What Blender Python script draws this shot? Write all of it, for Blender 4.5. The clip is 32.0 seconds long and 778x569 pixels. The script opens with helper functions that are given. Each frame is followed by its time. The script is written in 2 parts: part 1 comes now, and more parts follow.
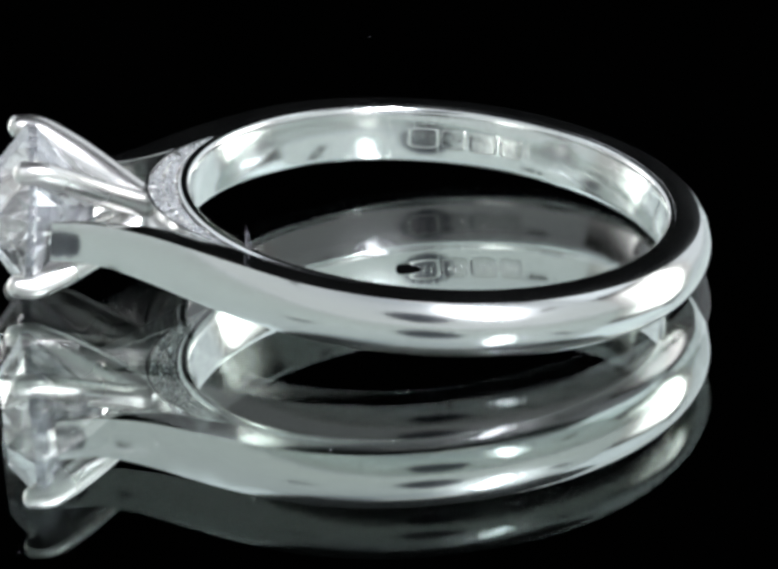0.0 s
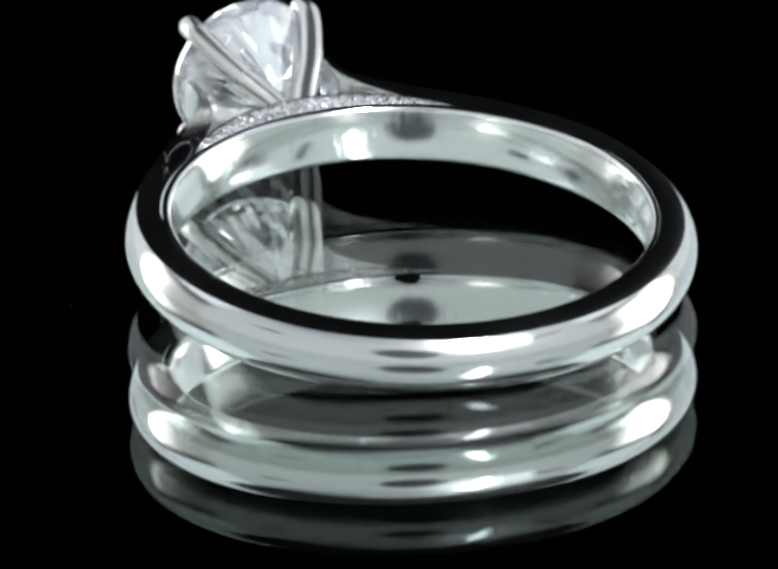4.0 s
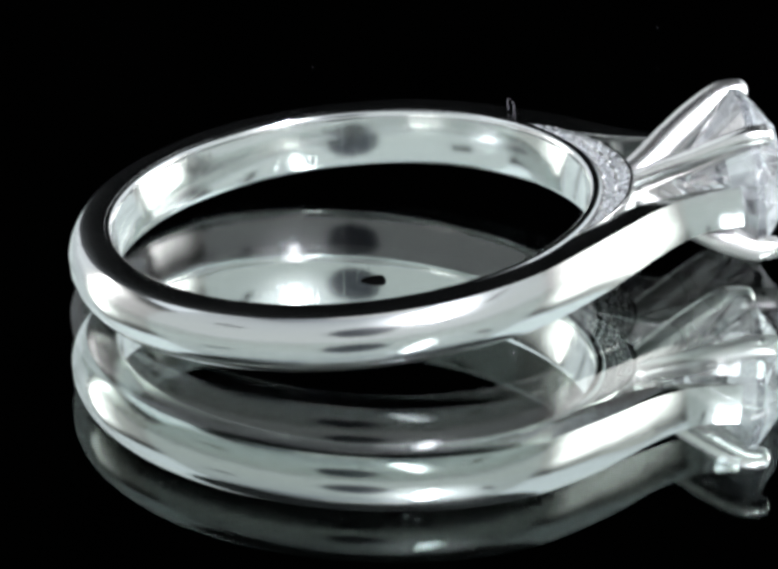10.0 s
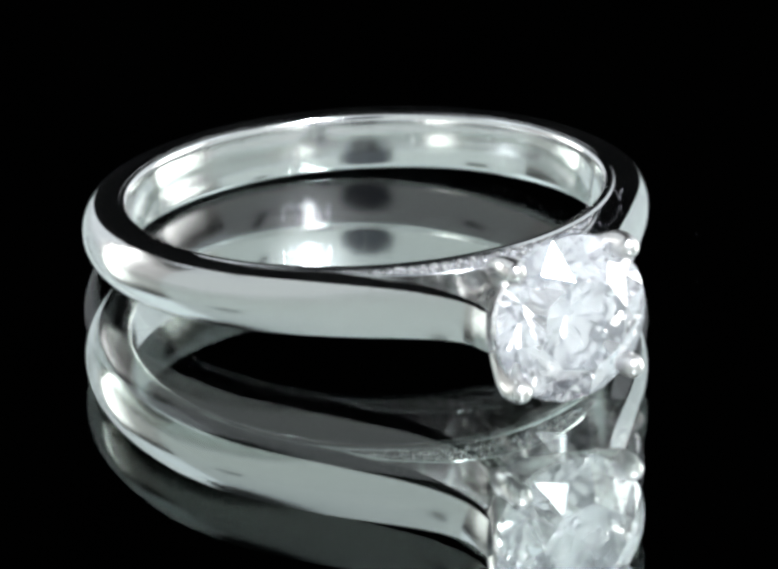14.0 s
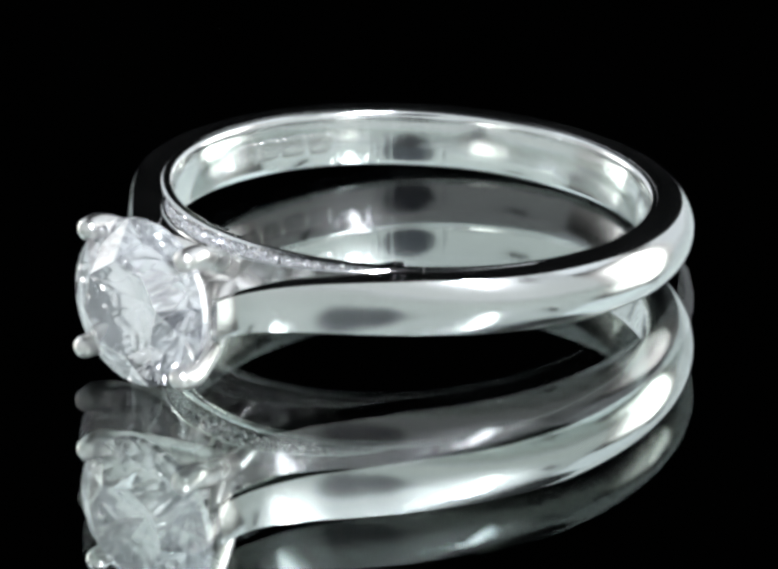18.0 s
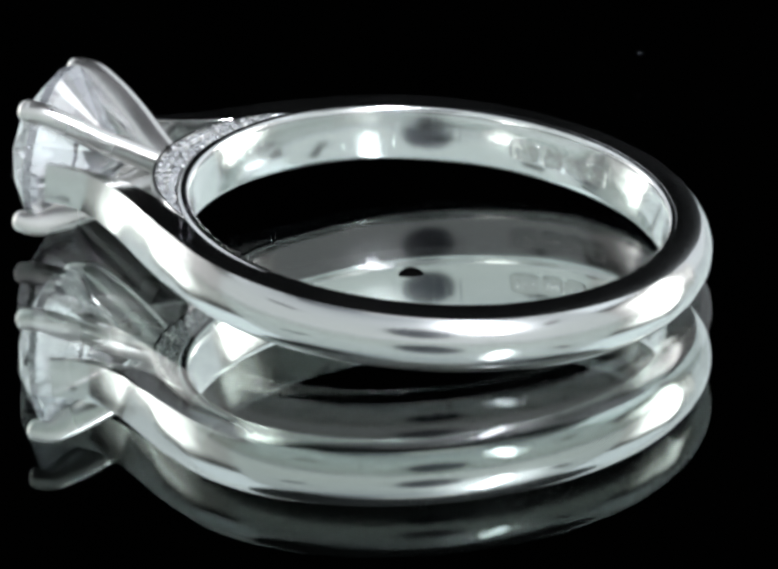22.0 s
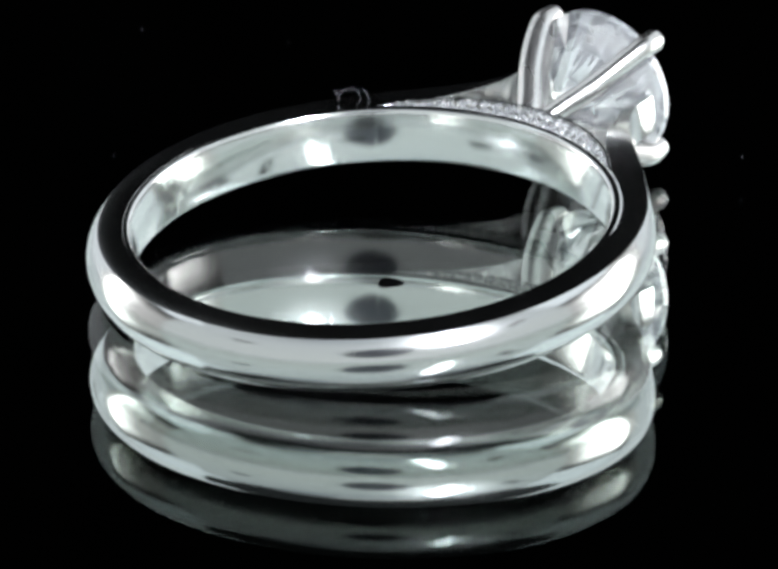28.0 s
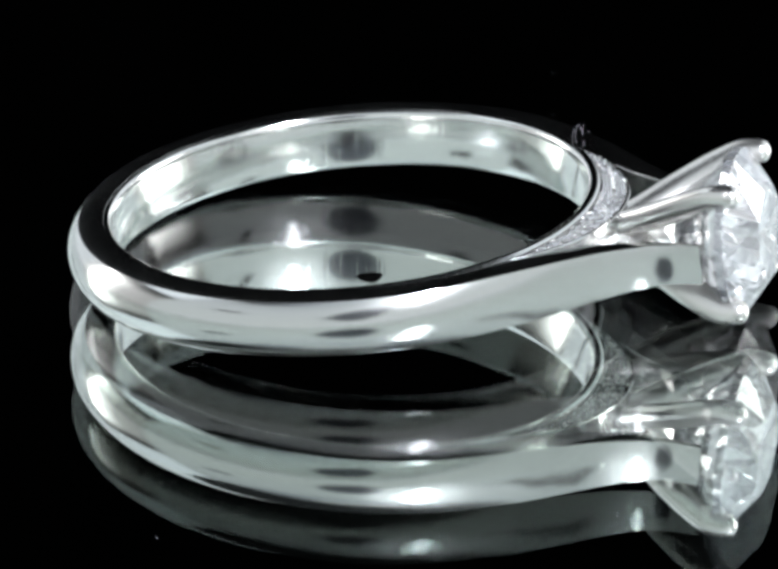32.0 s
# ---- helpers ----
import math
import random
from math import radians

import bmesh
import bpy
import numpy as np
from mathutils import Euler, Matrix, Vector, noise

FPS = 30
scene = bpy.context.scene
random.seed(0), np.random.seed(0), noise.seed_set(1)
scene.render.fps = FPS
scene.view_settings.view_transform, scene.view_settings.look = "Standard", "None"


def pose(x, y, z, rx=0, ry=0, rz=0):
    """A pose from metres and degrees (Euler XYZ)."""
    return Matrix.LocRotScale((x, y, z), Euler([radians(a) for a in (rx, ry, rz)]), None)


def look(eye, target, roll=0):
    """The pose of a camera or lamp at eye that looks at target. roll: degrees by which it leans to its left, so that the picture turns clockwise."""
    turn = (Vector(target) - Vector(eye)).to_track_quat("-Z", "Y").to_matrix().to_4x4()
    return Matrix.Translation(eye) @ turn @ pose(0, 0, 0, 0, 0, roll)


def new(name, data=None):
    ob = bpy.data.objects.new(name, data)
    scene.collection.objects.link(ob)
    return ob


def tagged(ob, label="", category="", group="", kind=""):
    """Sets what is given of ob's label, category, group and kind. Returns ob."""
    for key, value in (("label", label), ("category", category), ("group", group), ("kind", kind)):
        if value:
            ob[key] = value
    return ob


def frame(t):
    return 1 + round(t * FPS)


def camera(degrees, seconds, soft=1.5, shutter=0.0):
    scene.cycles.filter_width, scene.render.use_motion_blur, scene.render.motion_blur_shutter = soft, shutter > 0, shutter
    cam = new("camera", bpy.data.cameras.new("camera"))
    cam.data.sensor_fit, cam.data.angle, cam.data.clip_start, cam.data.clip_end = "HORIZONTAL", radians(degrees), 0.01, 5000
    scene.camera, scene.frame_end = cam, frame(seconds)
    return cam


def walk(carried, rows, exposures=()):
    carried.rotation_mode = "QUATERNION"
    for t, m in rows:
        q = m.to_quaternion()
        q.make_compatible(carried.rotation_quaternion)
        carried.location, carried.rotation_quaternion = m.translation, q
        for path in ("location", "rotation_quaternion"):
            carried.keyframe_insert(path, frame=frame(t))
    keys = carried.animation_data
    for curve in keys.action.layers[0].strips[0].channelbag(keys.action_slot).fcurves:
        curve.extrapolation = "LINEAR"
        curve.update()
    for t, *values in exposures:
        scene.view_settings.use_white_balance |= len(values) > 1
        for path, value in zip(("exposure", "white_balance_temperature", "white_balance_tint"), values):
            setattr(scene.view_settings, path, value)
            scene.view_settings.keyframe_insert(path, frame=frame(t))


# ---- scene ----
# One metre is the unit; the ring is drawn up in millimetres and scaled by MM.
MM = 0.001
TURN0, RATE = 3.2236, -0.30604          # the turntable's angle at the start and its speed, radians
RING_AT, TILT = (-1.3166, -0.1987, 1.78), 0.0787
EYE = (0.0, -249.765 * MM, 105.20 * MM)
AIM = (-0.0495 * MM, 0.2011 * MM, -0.455 * MM)
cam = camera(5.685, 32.0, 3.6)
walk(cam, [(0.0, look(EYE, AIM, -0.60)), (32.0, look(EYE, AIM, -0.60))])

# ---------------------------------------------------------------- world
world = bpy.data.worlds.new("dark_studio")
scene.world = world
world.use_nodes = True
world.node_tree.nodes["Background"].inputs[0].default_value = (0.5, 0.52, 0.55, 1)
world.node_tree.nodes["Background"].inputs[1].default_value = 0.0002
scene.view_settings.exposure = 0.035


# ---------------------------------------------------------------- materials
def material(name):
    mat = bpy.data.materials.new(name)
    mat.use_nodes = True
    nt = mat.node_tree
    return mat, nt, nt.nodes, nt.nodes["Principled BSDF"]


def noise_node(nt, scale, detail=3.0, source="Object"):
    co = nt.nodes.new("ShaderNodeTexCoord")
    tex = nt.nodes.new("ShaderNodeTexNoise")
    tex.inputs["Scale"].default_value, tex.inputs["Detail"].default_value = scale, detail
    nt.links.new(co.outputs[source], tex.inputs["Vector"])
    return tex


def ramp(nt, source, a, b, lo=0.3, hi=0.7):
    node = nt.nodes.new("ShaderNodeValToRGB")
    node.color_ramp.elements[0].position, node.color_ramp.elements[1].position = lo, hi
    node.color_ramp.elements[0].color, node.color_ramp.elements[1].color = a, b
    nt.links.new(source, node.inputs[0])
    return node


def grey(v):
    return (v, v, v, 1)


def metal(name, colour, rough, wear=0.03, relief=0.02, haze=0.0, scratch=0.06):
    mat, nt, nodes, b = material(name)
    b.inputs["Metallic"].default_value = 1
    b.inputs["Base Color"].default_value = (*colour, 1)
    big, fine = noise_node(nt, 260), noise_node(nt, 4200, 4)
    nt.links.new(ramp(nt, big.outputs[0], grey(rough), grey(rough + wear)).outputs[0], b.inputs["Roughness"])
    bump = nodes.new("ShaderNodeBump")
    bump.inputs["Strength"].default_value, bump.inputs["Distance"].default_value = relief, 0.00002
    nt.links.new(fine.outputs[0], bump.inputs["Height"])
    if haze:
        # hairline scratches running across the band
        fine2 = noise_node(nt, 1, 2)
        stretch = nodes.new("ShaderNodeMapping")
        stretch.inputs["Scale"].default_value = (7000, 7000, 350)
        nt.links.new(fine2.inputs["Vector"].links[0].from_socket, stretch.inputs[0])
        nt.links.new(stretch.outputs[0], fine2.inputs["Vector"])
        lines = ramp(nt, fine2.outputs[0], grey(0), grey(1), 0.60, 0.72)
        cut = nodes.new("ShaderNodeBump")
        cut.inputs["Strength"].default_value, cut.inputs["Distance"].default_value = scratch, 0.00002
        nt.links.new(lines.outputs[0], cut.inputs["Height"])
        nt.links.new(bump.outputs[0], cut.inputs["Normal"])
        # tiny dents from wear
        dents = ramp(nt, noise_node(nt, 5200, 1).outputs[0], grey(0), grey(1), 0.66, 0.74)
        pit = nodes.new("ShaderNodeBump")
        pit.inputs["Strength"].default_value, pit.inputs["Distance"].default_value = 0.06, 0.00002
        nt.links.new(dents.outputs[0], pit.inputs["Height"])
        nt.links.new(cut.outputs[0], pit.inputs["Normal"])
        bump = pit
    nt.links.new(bump.outputs[0], b.inputs["Normal"])
    if haze:
        # hairline polishing marks scatter a little of the light widely
        g = nodes.new("ShaderNodeBsdfAnisotropic")
        g.inputs["Color"].default_value, g.inputs["Roughness"].default_value = (*colour, 1), 0.23
        mix = nodes.new("ShaderNodeMixShader")
        mix.inputs[0].default_value = haze
        nt.links.new(b.outputs[0], mix.inputs[1])
        nt.links.new(g.outputs[0], mix.inputs[2])
        nt.links.new(mix.outputs[0], nodes["Material Output"].inputs[0])
    return mat


def glass(name, ior, colour=(1, 1, 1), whitening=0.0):
    mat, nt, nodes, b = material(name)
    g = nodes.new("ShaderNodeBsdfGlass")
    g.inputs["IOR"].default_value, g.inputs["Roughness"].default_value = ior, 0.0
    g.inputs["Color"].default_value = (*colour, 1)
    nt.links.new(g.outputs[0], nodes["Material Output"].inputs[0])
    if whitening:
        # diffuse white painted into the stones to lift their brightness
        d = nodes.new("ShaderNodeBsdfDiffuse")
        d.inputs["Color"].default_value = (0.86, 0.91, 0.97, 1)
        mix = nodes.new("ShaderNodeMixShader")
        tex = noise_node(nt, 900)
        nt.links.new(ramp(nt, tex.outputs[0], grey(whitening * 0.6), grey(whitening * 1.4)).outputs[0], mix.inputs[0])
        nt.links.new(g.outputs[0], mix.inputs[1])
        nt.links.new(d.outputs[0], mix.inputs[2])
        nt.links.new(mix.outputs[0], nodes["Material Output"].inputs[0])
    nodes.remove(b)
    return mat


def plain(name, colour, rough=0.8, spread=0.3, scale=90, gloss=0.2):
    mat, nt, nodes, b = material(name)
    tex = noise_node(nt, scale, 5)
    lo, hi = [c * (1 - spread) for c in colour], [c * (1 + spread) for c in colour]
    nt.links.new(ramp(nt, tex.outputs[0], (*lo, 1), (*hi, 1)).outputs[0], b.inputs["Base Color"])
    b.inputs["Roughness"].default_value = rough
    b.inputs["Specular IOR Level"].default_value = gloss
    return mat


def glowing(name, colour, strength):
    mat, nt, nodes, b = material(name)
    e = nodes.new("ShaderNodeEmission")
    e.inputs[0].default_value, e.inputs[1].default_value = (*colour, 1), strength
    nt.links.new(e.outputs[0], nodes["Material Output"].inputs[0])
    nodes.remove(b)
    return mat


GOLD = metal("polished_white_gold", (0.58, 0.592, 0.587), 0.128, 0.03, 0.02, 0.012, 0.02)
# The same gold, coloured lighter inside in place of missing bounced light.
LINING = metal("lightened_inner_gold", (0.71, 0.725, 0.72), 0.105, 0.03, 0.03, 0.02, 0.14)
PRONG = metal("rhodium_white_metal", (0.64, 0.635, 0.62), 0.24, 0.06, 0.04, 0.04)
BED = metal("cut_pave_metal", (0.58, 0.58, 0.57), 0.22, 0.1, 0.15)
STAMP = metal("stamped_metal", (0.60, 0.61, 0.60), 0.14, 0.08, 0.2)
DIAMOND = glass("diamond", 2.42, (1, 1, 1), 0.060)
PLATE = glass("plate_glass", 1.52, (0.985, 0.996, 0.988))
SILVER = metal("mirror_silver", (0.86, 0.905, 0.885), 0.0, 0.004, 0.0)
BLACK = plain("black_velvet", (0.00016, 0.00016, 0.00016), 1.0, gloss=0.0)
CHIP = plain("black_chip", (0.001, 0.001, 0.001), 1.0, gloss=0.0)
LINT = plain("white_lint", (0.13, 0.13, 0.14), 0.8)
HOOD = plain("worn_lens_hood", (0.19, 0.205, 0.23), 0.55)
RUBBER = plain("black_housing", (0.012, 0.012, 0.013), 0.5)
FABRIC = glowing("lit_diffuser_fabric", (0.92, 1.0, 1.07), 1.29)
FILL_GLOW = glowing("fill_panel_glow", (0.97, 1.0, 1.02), 0.72)
LED = glowing("led_diffuser", (0.95, 0.98, 1.06), 380)


def softbox_material(name, stops, strength, edge):
    """A softbox with its lamp near the rear edge: the glow falls off towards the front."""
    mat, nt, nodes, b = material(name)
    co = nodes.new("ShaderNodeTexCoord")
    sep = nodes.new("ShaderNodeSeparateXYZ")
    nt.links.new(co.outputs["UV"], sep.inputs[0])
    r = ramp(nt, sep.outputs[0], grey(0.06), grey(edge), 0.0, 1.0)
    for at, level in stops:
        r.color_ramp.elements.new(at).color = grey(level)
    v = ramp(nt, sep.outputs[1], grey(1.0), grey(0.08), 0.55, 0.85)
    e = nodes.new("ShaderNodeEmission")
    tone = nodes.new("ShaderNodeMix")
    tone.data_type, tone.blend_type = "RGBA", "MULTIPLY"
    tone.inputs["Factor"].default_value = 1.0
    nt.links.new(r.outputs[0], tone.inputs["A"])
    nt.links.new(v.outputs[0], tone.inputs["B"])
    nt.links.new(tone.outputs["Result"], e.inputs[0])
    e.inputs[1].default_value = strength
    nt.links.new(e.outputs[0], nodes["Material Output"].inputs[0])
    nodes.remove(b)
    return mat


def fading_fabric(name, strength):
    """Side fabric whose light fades towards the velvet at the back."""
    mat, nt, nodes, b = material(name)
    co = nodes.new("ShaderNodeTexCoord")
    sep = nodes.new("ShaderNodeSeparateXYZ")
    nt.links.new(co.outputs["UV"], sep.inputs[0])
    r = ramp(nt, sep.outputs[0], (0.05, 0.055, 0.06, 1), (0.94, 1.0, 1.06, 1), 0.0, 0.16)
    e = nodes.new("ShaderNodeEmission")
    nt.links.new(r.outputs[0], e.inputs[0])
    e.inputs[1].default_value = strength
    nt.links.new(e.outputs[0], nodes["Material Output"].inputs[0])
    nodes.remove(b)
    return mat


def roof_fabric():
    """Roof fabric with its light painted in as glow, fading out towards the back."""
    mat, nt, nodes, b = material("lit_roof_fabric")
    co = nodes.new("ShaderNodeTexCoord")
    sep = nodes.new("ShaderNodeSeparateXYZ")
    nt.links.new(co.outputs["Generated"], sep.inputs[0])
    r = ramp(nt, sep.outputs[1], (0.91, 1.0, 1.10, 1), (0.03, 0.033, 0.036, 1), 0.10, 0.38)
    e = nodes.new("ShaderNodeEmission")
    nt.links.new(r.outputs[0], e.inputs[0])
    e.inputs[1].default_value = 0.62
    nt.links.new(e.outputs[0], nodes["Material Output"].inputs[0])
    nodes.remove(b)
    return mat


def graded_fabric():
    """Tent fabric with its outside light painted in as glow, dimmer towards the roof."""
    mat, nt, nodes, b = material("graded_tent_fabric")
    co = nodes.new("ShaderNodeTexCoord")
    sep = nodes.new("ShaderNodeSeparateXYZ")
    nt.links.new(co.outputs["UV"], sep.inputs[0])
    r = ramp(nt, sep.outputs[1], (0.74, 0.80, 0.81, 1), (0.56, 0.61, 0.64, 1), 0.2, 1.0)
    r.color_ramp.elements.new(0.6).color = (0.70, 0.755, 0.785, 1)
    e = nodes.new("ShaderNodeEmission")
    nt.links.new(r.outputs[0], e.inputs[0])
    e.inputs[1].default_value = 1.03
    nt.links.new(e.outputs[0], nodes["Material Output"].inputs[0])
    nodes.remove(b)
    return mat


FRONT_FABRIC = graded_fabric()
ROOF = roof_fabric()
WING = fading_fabric("lit_side_fabric", 1.0)
SOFTBOX_LEFT = softbox_material("softbox_diffuser_slow", ((0.40, 0.09), (0.52, 0.20), (0.75, 0.40), (0.84, 1.0), (0.875, 1.0), (0.90, 0.08)), 9.5, 0.08)
SOFTBOX_RIGHT = softbox_material("softbox_diffuser_quick", ((0.08, 0.07), (0.20, 0.18), (0.30, 0.40), (0.42, 0.5), (0.58, 0.65), (0.68, 1.0), (0.80, 1.0), (0.825, 0.07)), 10.5, 0.07)


# ---------------------------------------------------------------- building helpers
def link_mesh(name, bm, mat, smooth=None):
    mesh = bpy.data.meshes.new(name)
    bmesh.ops.recalc_face_normals(bm, faces=bm.faces)
    bm.to_mesh(mesh)
    bm.free()
    mesh.materials.append(mat)
    if smooth is not None:
        mesh.polygons.foreach_set("use_smooth", [True] * len(mesh.polygons))
        mesh.set_sharp_from_angle(angle=radians(smooth))
    return mesh


def part(name, bm, mat, parent, label="", smooth=None):
    ob = new(name, link_mesh(name, bm, mat, smooth))
    ob.parent = parent
    return tagged(ob, label)


def loft(bm, loops, closed=False, caps=True):
    """Skin a row of point loops (each a closed loop of equal length)."""
    rings = [[bm.verts.new(p) for p in loop] for loop in loops]
    n = len(rings[0])
    pairs = list(zip(rings, rings[1:])) + ([(rings[-1], rings[0])] if closed else [])
    for a, b in pairs:
        for i in range(n):
            bm.faces.new((a[i], a[(i + 1) % n], b[(i + 1) % n], b[i]))
    if caps and not closed:
        bm.faces.new(rings[0])
        bm.faces.new(list(reversed(rings[-1])))


def spline(points, steps):
    """Catmull-Rom through rows of numbers, steps per span."""
    rows = np.array(points, float)
    rows = np.vstack([2 * rows[0] - rows[1], rows, 2 * rows[-1] - rows[-2]])
    out = []
    for i in range(1, len(rows) - 2):
        a, b, c, d = rows[i - 1:i + 3]
        for k in range(steps):
            t = k / steps
            out.append(0.5 * (2 * b + (c - a) * t + (2 * a - 5 * b + 4 * c - d) * t ** 2 + (3 * b - a - 3 * c + d) * t ** 3))
    out.append(rows[-2])
    return np.array(out)


def tube(bm, points, radii, sides=10, flat=1.0, wide=None):
    """A tube along points; radii one a point. wide: the direction of the long axis, flat the short one's share."""
    loops = []
    for i, p in enumerate(points):
        p = Vector(p)
        d = (Vector(points[min(i + 1, len(points) - 1)]) - Vector(points[max(i - 1, 0)])).normalized()
        x = Vector(wide) if wide is not None else Vector((0.3, 0.2, 0.93))
        x = (x - d * x.dot(d)).normalized()
        y = d.cross(x)
        loops.append([p + x * math.cos(a) * radii[i] + y * math.sin(a) * radii[i] * (flat[i] if isinstance(flat, list) else flat)
                      for a in (2 * math.pi * k / sides for k in range(sides))])
    loft(bm, loops)


def box(bm, size, m=Matrix.Identity(4), bevel=0.0):
    made = bmesh.ops.create_cube(bm, size=1, matrix=m @ Matrix.Diagonal((*size, 1)))
    if bevel:
        edges = list({e for v in made["verts"] for e in v.link_edges})
        bmesh.ops.bevel(bm, geom=edges, offset=bevel, segments=2, affect="EDGES", profile=0.5)


def disc_loops(radius, zs, n=128):
    return [[(r * math.cos(2 * math.pi * k / n), r * math.sin(2 * math.pi * k / n), z) for k in range(n)]
            for r, z in zip(radius, zs)]


# ---------------------------------------------------------------- the light tent round the turntable
def polar(az, r, z):
    """az: degrees to the right of the way to the camera."""
    return Vector((r * math.sin(radians(az)), -r * math.cos(radians(az)), z))


def curved_panel(name, az0, az1, z0, z1, r, mat, label, thick=0.004, n=24):
    bm = bmesh.new()
    uv = bm.loops.layers.uv.new("UVMap")
    for k in range(n):
        a, b = az0 + (az1 - az0) * k / n, az0 + (az1 - az0) * (k + 1) / n
        p = [polar(x, rr, z) for rr in (r, r + thick) for x, z in ((a, z0), (b, z0), (b, z1), (a, z1))]
        v = [bm.verts.new(q) for q in p]
        for ids in ((0, 1, 2, 3), (7, 6, 5, 4), (0, 4, 5, 1), (3, 2, 6, 7)):
            f = bm.faces.new([v[i] for i in ids])
            for lp, i in zip(f.loops, ids):
                lp[uv].uv = ((k + (i % 4 in (1, 2))) / n, float(i % 4 in (2, 3)))
    bmesh.ops.remove_doubles(bm, verts=bm.verts, dist=1e-6)
    ob = new(name, link_mesh(name, bm, mat, 40))
    return tagged(ob, label, "light tent", kind="structure")


R_TENT, H_TENT = 0.36, 0.52
TOP = 0.24
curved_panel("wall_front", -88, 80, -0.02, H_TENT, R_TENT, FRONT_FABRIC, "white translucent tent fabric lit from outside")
curved_panel("wall_left_wing", -168, -131, -0.02, H_TENT, R_TENT, WING, "white translucent tent fabric lit from outside")
curved_panel("wall_right_wing", 168, 127, -0.02, H_TENT, R_TENT, WING, "white translucent tent fabric lit from outside")
curved_panel("softbox_window_left", -88, -131, -0.02, TOP, R_TENT, SOFTBOX_LEFT, "bright diffuser window in the tent's side")
curved_panel("softbox_window_right", 80, 127, -0.02, TOP, R_TENT, SOFTBOX_RIGHT, "bright diffuser window in the tent's side")
curved_panel("wall_left_upper", -131, -88, TOP, H_TENT, R_TENT, FABRIC, "white translucent tent fabric lit from outside")
curved_panel("wall_right_upper", 80, 127, TOP, H_TENT, R_TENT, FABRIC, "white translucent tent fabric lit from outside")
curved_panel("wall_back", 168, 192, -0.02, H_TENT, R_TENT, BLACK, "black velvet backdrop hung behind the turntable")


def floor_and_ceiling():
    bm = bmesh.new()
    loft(bm, disc_loops((0.60, 0.60), (-0.032, -0.020)))
    tagged(new("floor", link_mesh("floor", bm, BLACK)), "black velvet cloth under the turntable", "floor", kind="structure")
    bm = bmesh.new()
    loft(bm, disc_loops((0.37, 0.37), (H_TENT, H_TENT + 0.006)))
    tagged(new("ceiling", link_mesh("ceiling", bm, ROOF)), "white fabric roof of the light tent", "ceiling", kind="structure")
    # Fill panel, added to brighten the diamond.
    bm = bmesh.new()
    box(bm, (0.22, 0.07, 0.012), pose(0, -0.20, H_TENT - 0.0065), 0.002)
    lamp = tagged(new("fill_panel"), "flat glowing fill panel added under the tent roof", "lamp")
    part("diffuser", bm, FILL_GLOW, lamp, "glowing white panel")


floor_and_ceiling()


def led_lamp(name, az, reach, z, radius, mat, label, tall=1.0):
    """An oval lamp head on a short arm from the tent's wall, facing the turntable."""
    lamp = tagged(new(name), label, "lamp")
    eye = polar(az, reach, z)
    m = look(eye, (0, 0, 0))
    for part_name, rs, zs, stuff, words in (("housing", (radius * 1.08, radius * 1.12, radius * 1.12, radius), (0, 0.002, 0.012, 0.03), RUBBER, "black lamp housing"),
                                            ("diffuser", (radius * 0.9, radius, radius), (-0.003, -0.001, 0.001), mat, "glowing white lamp front")):
        bm = bmesh.new()
        loft(bm, [[m @ Vector((p[0], p[1] * tall, p[2])) for p in loop] for loop in disc_loops(rs, zs, 40)])
        part(part_name, bm, stuff, lamp, words, 40)
    bm = bmesh.new()
    tube(bm, [m @ Vector((0, 0, 0.029)), m @ Vector((0, 0, 0.05)), polar(az, R_TENT + 0.002, z + 0.06)], [0.006, 0.006, 0.006], 12)
    part("arm", bm, RUBBER, lamp, "black lamp arm", 60)
    return lamp


led_lamp("led_lamp", 30, 0.289, 0.251, 0.017, LED, "tall oval glowing LED lamp on a short black arm", 6.0)


def wall_bar(name, az, z, lean, size, label):
    """A dark bar added on the tent wall, unseen except as dark reflections."""
    m = look(polar(az, R_TENT - 0.006, z), (0, 0, 0)) @ pose(0, 0, 0, 0, 0, lean)
    thing = tagged(new(name), label, "clip")
    bm = bmesh.new()
    box(bm, (*size, 0.010), m, 0.002)
    part("bar_front", bm, RUBBER, thing)
    bm = bmesh.new()
    box(bm, (size[0] * 0.5, size[1] * 0.5, 0.012), m @ pose(0, 0, 0.006), 0.002)
    part("bar_back", bm, RUBBER, thing)


wall_bar("dark_bar", -58, 0.21, 0, (0.075, 0.024), "short black bar added for a dark reflection")
wall_bar("dark_bar", 56, 0.22, -38, (0.026, 0.14), "long leaning black bar added for a dark reflection")
wall_bar("dark_bar", -148, 0.12, -8, (0.016, 0.15), "tall narrow black bar added for a dark reflection")


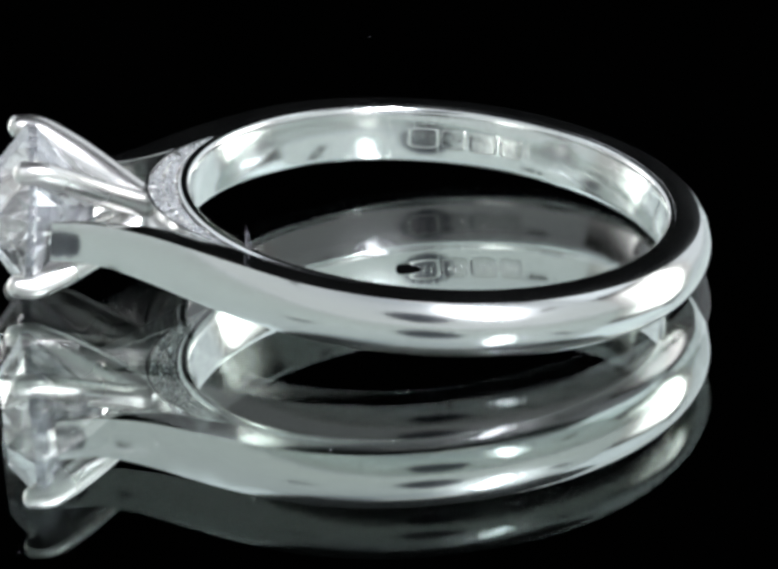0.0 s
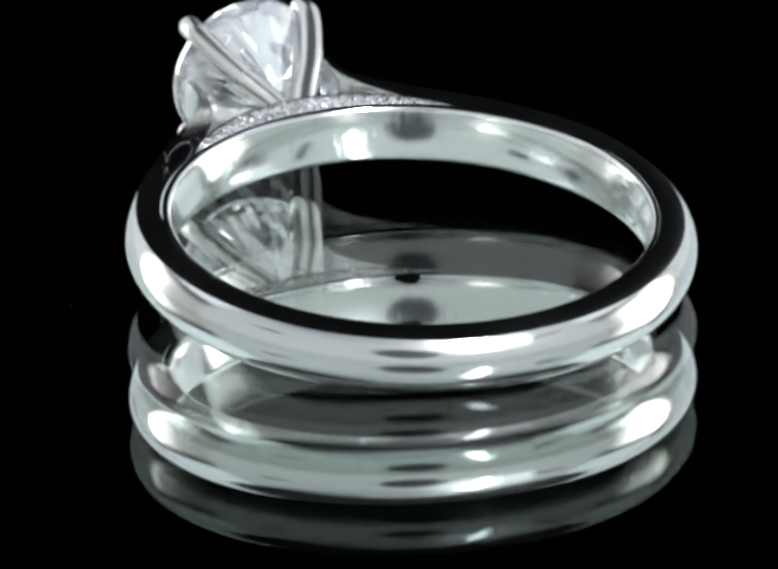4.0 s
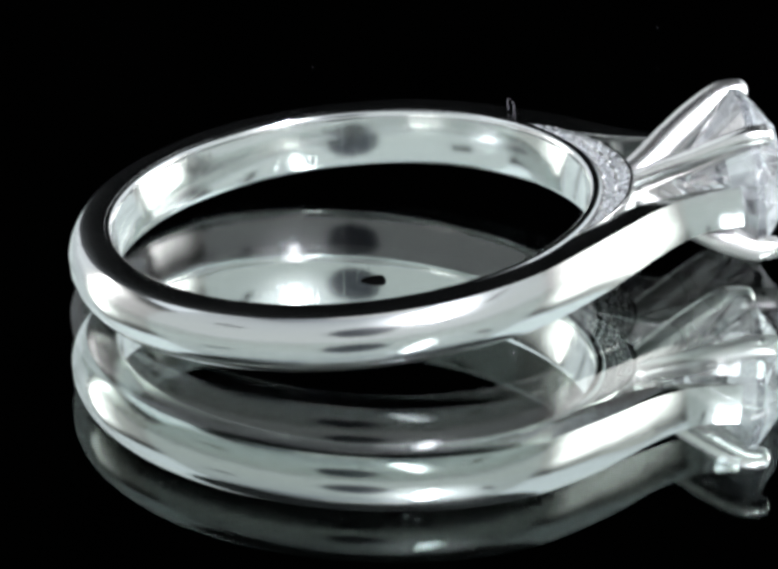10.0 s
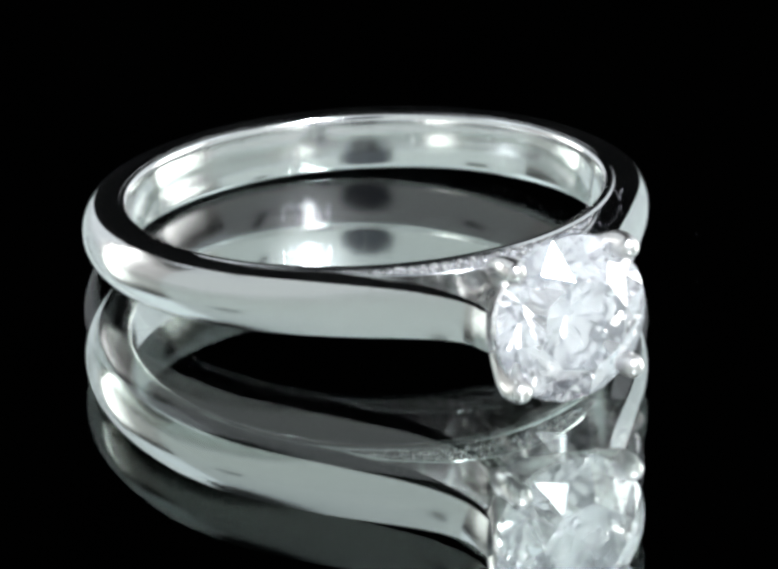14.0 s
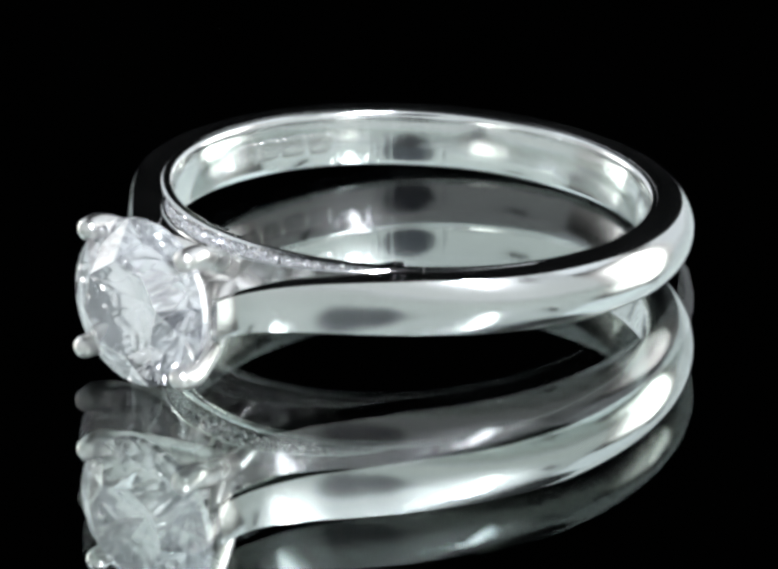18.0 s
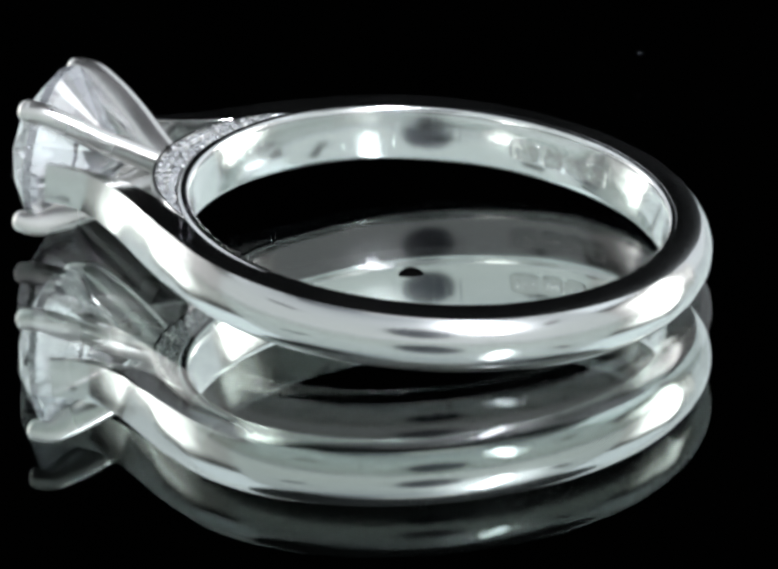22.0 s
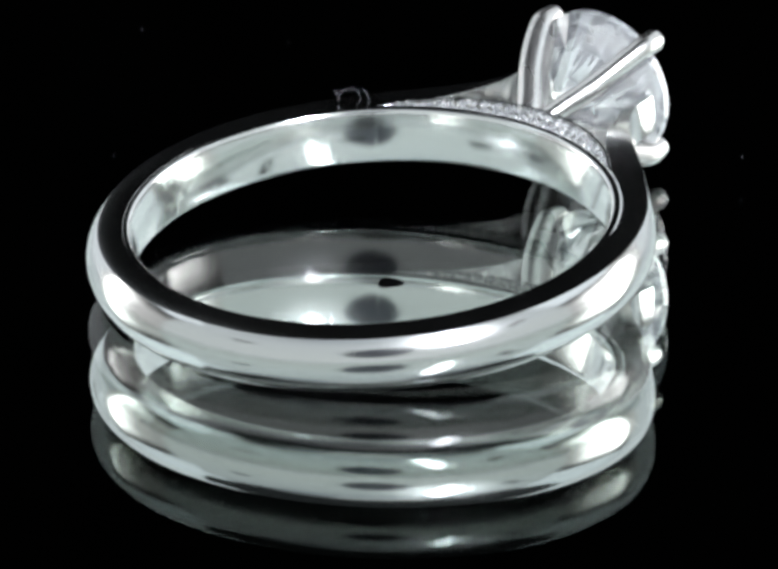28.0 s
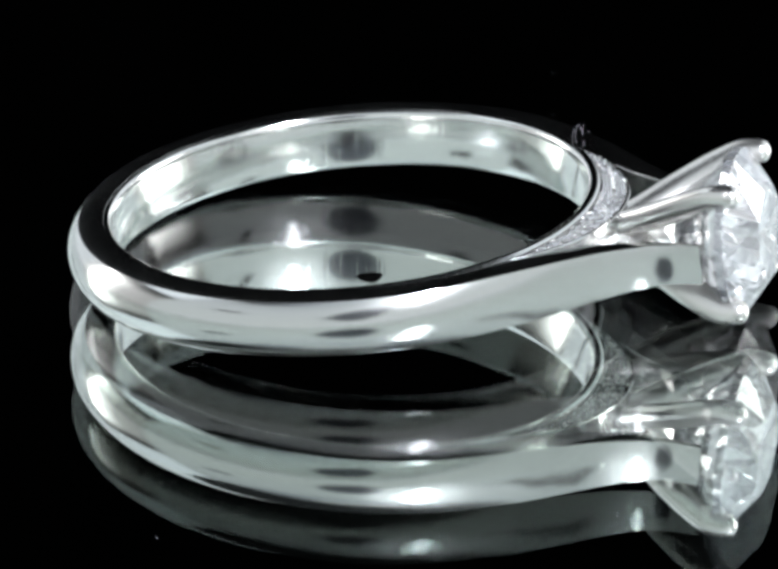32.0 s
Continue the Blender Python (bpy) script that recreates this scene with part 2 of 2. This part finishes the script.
def camera_lens():
    thing = tagged(new("camera_lens"), "dark grey camera lens looking into the light tent", "camera lens")
    back = look(EYE, AIM)
    bm = bmesh.new()
    loft(bm, [[back @ Vector((p[0], p[1], p[2])) for p in loop] for loop in
              disc_loops((0.052, 0.060, 0.060, 0.045, 0.045), (0.004, 0.004, 0.05, 0.06, 0.15), 64)])
    part("barrel", bm, HOOD, thing, "worn grey lens barrel", 30)
    bm = bmesh.new()
    loft(bm, [[back @ Vector(p) for p in loop] for loop in disc_loops((0.046, 0.046), (0.0036, 0.0045), 64)])
    part("front_glass", bm, plain("coated_lens_glass", (0.08, 0.09, 0.115), 0.3, gloss=0.5), thing, "dark coated front glass", 30)
    bm = bmesh.new()
    box(bm, (0.085, 0.09, 0.05), back @ pose(0, 0, 0.16), 0.01)
    part("camera_body", bm, RUBBER, thing, "black camera body")
    bm = bmesh.new()
    foot = back @ Vector((0, -0.02, 0.165))
    tube(bm, [foot, Vector((0, foot.y, foot.z / 2)), Vector((0, foot.y, -0.0195))], [0.01, 0.01, 0.02], 16)
    part("stand", bm, RUBBER, thing)
    return thing


camera_lens()


# ---------------------------------------------------------------- the mirror plate on the turntable
def mirror_turntable():
    thing = tagged(new("mirror_turntable"), "round plate-glass mirror turning slowly, with a dark chip", "mirror")
    bm = bmesh.new()
    loft(bm, disc_loops((0.1195, 0.12, 0.12, 0.1195), (0, -0.0005, -0.0025, -GLASS_MM * MM - 0.00005), 192))
    part("glass_plate", bm, PLATE, thing, "clear greenish plate glass", 25)
    bm = bmesh.new()
    loft(bm, disc_loops((0.1190, 0.1190), (-GLASS_MM * MM, -GLASS_MM * MM - 0.00002), 128))
    part("silvering", bm, SILVER, thing, "silvered mirror backing")
    bm = bmesh.new()
    loft(bm, disc_loops((0.118, 0.118, 0.09, 0.09), (-0.0029, -0.012, -0.0125, -0.0201), 96))
    part("platter", bm, RUBBER, thing, "black turntable platter", 25)
    # the chip: a small almond-shaped black spot
    bm = bmesh.new()
    loops = []
    for s, z in ((1.0, 0.001), (0.96, 0.02), (0.7, 0.035)):
        loops.append([((0.57 + s * (0.44 * math.cos(a) + 0.06 * math.cos(2 * a))) * MM,
                       (0.46 + s * 0.46 * math.sin(a) * (1 - 0.25 * math.cos(a))) * MM, z * MM)
                      for a in (2 * math.pi * k / 28 for k in range(28))])
    turn = Matrix.Rotation(-TURN0, 4, "Z")
    bm2 = [[turn @ Vector(p) for p in loop] for loop in loops]
    loft(bm, bm2)
    part("chip", bm, CHIP, thing, "small black chipped spot", 40)
    return thing


GLASS_MM = 2.7
MIRROR = mirror_turntable()

# ---------------------------------------------------------------- the ring
RING = tagged(new("diamond_ring"), "polished white-gold engagement ring with a round diamond, lying on its side", "ring")
# u points to the stone, v across, w along the finger; to the turntable's space, in metres
TO_TABLE = Matrix.Diagonal((MM, MM, MM, 1)) @ Matrix.Translation(RING_AT) @ Matrix.Rotation(-TILT, 4, "Y")
RI, RO, HW = 8.3, 9.84, 0.975


def ring_part(name, bm, mat, label="", smooth=None, parent=None):
    bmesh.ops.transform(bm, matrix=TO_TABLE, verts=bm.verts)
    return part(name, bm, mat, parent or RING, label, smooth)


def band_section(thick, half, bulge, comfort, soft):
    """Points (depth from the crest inwards, height) round the band's section, counter-clockwise."""
    pts = []
    rise = 0.08 * min(1.0, bulge / 0.45)      # the side faces lean out a little towards the finger
    rad = (half * half + bulge * bulge) / (2 * bulge)
    top = math.asin(min(1, half / rad))
    for k in range(25):                       # the bulging outer face
        a = -top + 2 * top * k / 24
        pts.append((rad - rad * math.cos(a), rad * math.sin(a)))
    for k in range(5):                        # the upper inner edge, softly rounded
        a = math.pi / 2 * k / 4
        pts.append((thick - soft + soft * math.sin(a), half + rise - soft + soft * math.cos(a)))
    for k in range(1, 8):                     # the inner face, slightly crowned
        s = 1 - 2 * k / 8
        pts.append((thick + comfort * (1 - s * s), s * (half + rise - soft)))
    for k in range(5):
        a = math.pi / 2 * k / 4
        pts.append((thick - soft + soft * math.cos(a), -half - rise + soft - soft * math.sin(a)))
    return pts


def shank():
    # crest u, v, thickness, half-height, bulge: from the head out to the plain band
    half_row = [(13.15, 2.80, 0.28, 0.70, 0.05), (12.1, 2.86, 0.36, 0.71, 0.06), (11.3, 3.13, 0.5, 0.74, 0.05),
                (10.5, 3.63, 0.74, 0.80, 0.055), (9.68, 4.29, 0.97, 0.86, 0.06), (8.60, 5.33, 1.18, 0.92, 0.085), (7.38, 6.50, 1.30, 0.96, 0.15),
                (5.42, 8.14, 1.33, 0.97, 0.25), (3.50, 9.18, 1.34, 0.975, 0.36)]
    rows = spline(half_row + [(RO * math.cos(radians(a)), RO * math.sin(radians(a)), 1.34, HW, 0.45 if a > 80 else 0.42) for a in range(80, 181, 10)], 6)
    rows = list(rows[:-1]) + [(u, -v, t, h, b) for u, v, t, h, b in reversed(rows)]
    loops = []
    for i, (u, v, t, h, b) in enumerate(rows):
        p, q = rows[max(i - 1, 0)], rows[min(i + 1, len(rows) - 1)]
        d = Vector((q[0] - p[0], q[1] - p[1])).normalized()
        inward = Vector((-d.y, d.x))
        loops.append([(u + inward.x * n, v + inward.y * n, w) for n, w in band_section(t, h, b, 0.0, 0.03)])
    bm = bmesh.new()
    loft(bm, loops)
    return ring_part("shank", bm, GOLD, "polished white-gold band with cathedral shoulders", 32)


shank()


def inner_band():
    """The polished lining that runs all the way round the finger hole."""
    up = [(RI - 0.10, 0), (RI - 0.0955, 0.25), (RI - 0.081, 0.5), (RI - 0.055, 0.75), (RI - 0.036, 0.88), (RI - 0.015, 0.955), (RI + 0.02, 1.01), (RI + 0.06, 1.036),
          (RI + 0.12, 1.046), (RI + 0.24, 1.044), (RI + 0.33, 1.030), (RI + 0.38, 0.98)]
    sec = up + [(r, -w) for r, w in reversed(up[1:])]
    bm = bmesh.new()
    loft(bm, [[(r * math.cos(2 * math.pi * k / 180), r * math.sin(2 * math.pi * k / 180), w) for r, w in sec] for k in range(180)], closed=True)
    return ring_part("inner_band", bm, LINING, "polished inside of the band, gold coloured lighter for bounced light", 40)


inner_band()


def bridge_outer(a):
    return 8.42 + 1.42 * max(0.0, math.cos(a / 41 * math.pi / 2)) ** 0.85 if abs(a) < 41 else 8.42


def bridge():
    """A crescent under the head: polished rims, and between them the cut bed that holds the small stones."""
    rims, beds = [], []
    for k in range(61):
        a = -43 + 86 * k / 60
        ro = max(bridge_outer(a), RI + 0.46)
        dip = 0.24 * min(1.0, (ro - RI - 0.40) / 0.5)
        inner, outer = RI + 0.42, ro - 0.12
        up = [(RI + 0.20, 0), (RI + 0.20, 0.99 - dip), (inner - 0.02, 0.99 - dip), (outer, 0.99 - dip), (outer + 0.015, 0.98), (ro - 0.03, 0.98), (ro, 0.94), (ro, 0.3)]
        c, s = math.cos(radians(a)), math.sin(radians(a))
        rims.append([(r * c, r * s, w) for r, w in up + [(r, -w) for r, w in reversed(up[1:])]])
        top = 0.99 - dip + 0.012
        bed = [(inner - 0.01, top), ((inner + outer) / 2, top + 0.01), (outer - 0.005, top), (outer - 0.005, -top), ((inner + outer) / 2, -top - 0.01), (inner - 0.01, -top)]
        beds.append([(r * c, r * s, w) for r, w in bed])
    bm = bmesh.new()
    loft(bm, rims)
    made = ring_part("bridge", bm, GOLD, "inner bridge carrying pave stones", 30)
    bm = bmesh.new()
    loft(bm, beds[2:-2])
    ring_part("pave_bed", bm, BED, "bright-cut bed between the stones", 30)
    return made


bridge()


def brilliant(sides=8, fine=4, table=0.56, crown=0.30, girdle=0.035, pavilion=0.86, fold=0.23, deep=0.78):
    """A round brilliant of girdle radius 1 about +z."""
    bm = bmesh.new()
    ring = lambda r, z, n, off=0.0: [bm.verts.new((r * math.cos(2 * math.pi * (k + off) / n), r * math.sin(2 * math.pi * (k + off) / n), z)) for k in range(n)]
    ng = sides * fine
    top, star = ring(table, girdle + crown, sides), ring((table + 1) / 2 * 1.02, girdle + crown * 0.46, sides, 0.5)
    g1, g0 = ring(1, girdle, ng), ring(1, -girdle, ng)
    low = ring(fold, -girdle - pavilion * deep, sides, 0.5)
    tip = bm.verts.new((0, 0, -girdle - pavilion))
    bm.faces.new(top)
    h = fine // 2
    for k in range(sides):
        n = (k + 1) % sides
        bm.faces.new((top[k], star[k], top[n]))
        bm.faces.new((top[n], star[k], g1[n * fine], star[n]))
        for j in range(fine):
            a, b = (k * fine + j) % ng, (k * fine + j + 1) % ng
            bm.faces.new((star[k], g1[a], g1[b]))
            bm.faces.new((low[k], g0[b], g0[a]))
            bm.faces.new((g1[a], g0[a], g0[b], g1[b]))
        bm.faces.new((tip, low[k], g0[n * fine], low[n]))
    return bm


def big_diamond():
    bm = brilliant(8, 4, 0.57, 0.325, 0.05, 0.87, 0.26, 0.76)
    m = Matrix.Translation((13.82, 0, 0.15)) @ Matrix.Rotation(math.pi / 2, 4, "Y") @ Matrix.Rotation(0.2, 4, "Z") @ Matrix.Scale(2.88, 4)
    bmesh.ops.transform(bm, matrix=m, verts=bm.verts)
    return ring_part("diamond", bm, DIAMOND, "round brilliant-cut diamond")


big_diamond()


def prong(sv, sw):
    rows = ((9.6, 0.12, 0.10), (10.5, 0.56, 0.54), (11.65, 1.27, 1.13), (12.8, 1.80, 1.70), (13.5, 2.08, 2.01), (13.95, 2.15, 2.08), (14.2, 2.16, 2.09))
    pts = spline([(u, v * sv, 0.17 + w * sw) for u, v, w in rows], 5)
    pts = list(pts)
    n = len(pts)
    radii = [0.40] * n
    deep = [1.5 - 0.55 * max(0.0, (k / (n - 1) - 0.45) / 0.55) for k in range(n)]      # deeper where it cradles the stone
    end, way = Vector(pts[-1]), (Vector(pts[-1]) - Vector(pts[-3])).normalized()
    for k in range(1, 7):
        a = math.pi / 2 * k / 6
        pts.append(end + way * 0.33 * math.sin(a))
        radii.append(0.40 * max(0.06, math.cos(a)))
        deep.append(1.0)
    bm = bmesh.new()
    tube(bm, pts, radii, 18, deep, (0, -sw, sv))
    ring_part("prong", bm, PRONG, "curved claw with a rounded tip", 60)


for sv in (1, -1):
    for sw in (1, -1):
        prong(sv, sw)


def pave():
    """Small stones and metal grains set into both side faces of the bridge, tapering to its ends."""
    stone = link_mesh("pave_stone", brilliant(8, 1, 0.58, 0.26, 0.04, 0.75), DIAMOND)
    bm = bmesh.new()
    bmesh.ops.create_icosphere(bm, subdivisions=2, radius=1)
    grain = link_mesh("grain", bm, PRONG, 60)
    rng = random.Random(11)

    def put(name, data, a, r, w, sw, size, lean):
        c, s = math.cos(radians(a)), math.sin(radians(a))
        m = TO_TABLE @ Matrix.Translation((r * c, r * s, w * sw)) @ Matrix.Rotation((0 if sw > 0 else math.pi) + rng.uniform(-lean, lean), 4, "X") \
            @ Matrix.Rotation(rng.uniform(-lean, lean), 4, "Y") @ Matrix.Rotation(rng.uniform(0, 6.28), 4, "Z") @ Matrix.Scale(size * rng.uniform(0.9, 1.04), 4)
        ob = new(name, data)
        ob.parent, ob.matrix_local = RING, m

    places = []
    step = 0.48
    for row in range(2):
        a = 0.5 * row * math.degrees(step / 9)
        while a < 38:
            lo, hi = RI + 0.43, bridge_outer(a) - 0.13
            wide = hi - lo
            rows = 2 if wide > 0.55 else 1
            size = min(0.25, max(0.10, wide / rows * 0.5))
            if row < rows:
                places.append((a, lo + wide * (row + 0.5) / rows, size))
            a += math.degrees(2.0 * size / 9.0)
    for sw in (1, -1):
        for a, r, size in [(-a, r, z) for a, r, z in places if a > 1.2] + places:
            if abs(a) > 37:
                continue
            put("pave_stone", stone, a + rng.uniform(-0.2, 0.2), r, 0.925 + rng.uniform(-0.025, 0.015), sw, size, 0.16)
            if rng.random() < 0.8 and size > 0.12:
                put("grain", grain, a + math.degrees(size / r), r + size * rng.choice((-0.85, 0.85)), 0.965, sw, size * rng.uniform(0.22, 0.36), 0)


pave()


def hallmarks():
    """Stamped cartouches inside the band; the marks in them are plain bars."""
    def at(a, w, r):
        return (r * math.cos(radians(a)), r * math.sin(radians(a)), w)

    def lining(w):
        return RI - 0.10 + 0.076 * w * w

    for a0, a1 in ((-98.4, -90.0), (-105.2, -98.7), (-113, -105.5), (-119.5, -113.3)):
        mid, half, n = (a0 + a1) / 2, (a1 - a0) / 2, 36
        loops = []
        # a pressed pad: a thin raised lip round a shallow dish
        for s, lift in ((1.0, -0.012), (0.985, 0.008), (0.95, 0.018), (0.90, 0.015), (0.84, 0.008), (0.70, 0.004), (0.35, 0.006), (0.05, 0.007)):
            loop = []
            for k in range(n):
                t = 2 * math.pi * k / n
                cx, cy = math.cos(t), math.sin(t)
                w = -0.06 + s * math.copysign(abs(cy) ** 0.5, cy) * 0.40
                loop.append(at(mid + s * math.copysign(abs(cx) ** 0.5, cx) * half, w, lining(w) - lift))
            loops.append(loop)
        bm = bmesh.new()
        loft(bm, loops)
        mark = ring_part("hallmark", bm, STAMP, "small stamped hallmark cartouche", 60)
        bm = bmesh.new()
        for k in range(3):
            a = mid + half * (k - 1) * 0.45
            tube(bm, [at(a + z * 2, -0.06 + z, lining(-0.06 + z) + 0.004) for z in (-0.16, 0, 0.16)], [0.022, 0.03, 0.022], 8)
        bmesh.ops.transform(bm, matrix=TO_TABLE, verts=bm.verts)
        part("stamped_bars", bm, STAMP, mark, "worn stamped bars", 60)


hallmarks()


def lint():
    """A curled fibre caught at the end of the pave row."""
    thing = tagged(new("lint_fibre"), "tiny curled white lint fibre caught on the ring", "lint")
    for pts in (((6.72, 6.38, 1.47), (6.70, 6.31, 1.30), (6.70, 6.25, 1.08)),
                ((6.70, 6.3, 1.08), (6.66, 6.07, 1.5), (6.70, 5.7, 1.68), (6.74, 5.42, 1.63), (6.72, 5.29, 1.36), (6.70, 5.5, 1.06)),
                ((6.76, 5.18, 1.78), (6.72, 4.95, 1.58), (6.70, 4.9, 1.38), (6.72, 5.05, 1.06))):
        q = spline(pts, 6)
        bm = bmesh.new()
        tube(bm, q, [0.0065] * len(q), 6)
        bmesh.ops.transform(bm, matrix=TO_TABLE, verts=bm.verts)
        part("strand", bm, LINT, thing, "", 60)
    return thing


FIBRE = lint()


def dust():
    bm = bmesh.new()
    rng = random.Random(5)
    for k in range(9):
        r, a, s = rng.uniform(11, 30) * MM, rng.uniform(0, 6.283), rng.uniform(0.009, 0.02) * MM
        m = Matrix.Translation((r * math.cos(a), r * math.sin(a), s * 0.6)) @ Matrix.Rotation(a * 3, 4, "Z") @ Matrix.Diagonal((s * rng.uniform(1, 3), s, s * 0.6, 1))
        bmesh.ops.create_icosphere(bm, subdivisions=1, radius=1, matrix=m)
    return tagged(new("dust", link_mesh("dust", bm, LINT)), "pale dust specks scattered over the mirror", "dust", kind="stuff")


DUST = dust()


# ---------------------------------------------------------------- what moves
def motions():
    rows = [(k * 0.5, Matrix.Rotation(TURN0 + RATE * k * 0.5, 4, "Z")) for k in range(65)]
    for thing in (MIRROR, RING, FIBRE, DUST):
        walk(thing, rows)


motions()
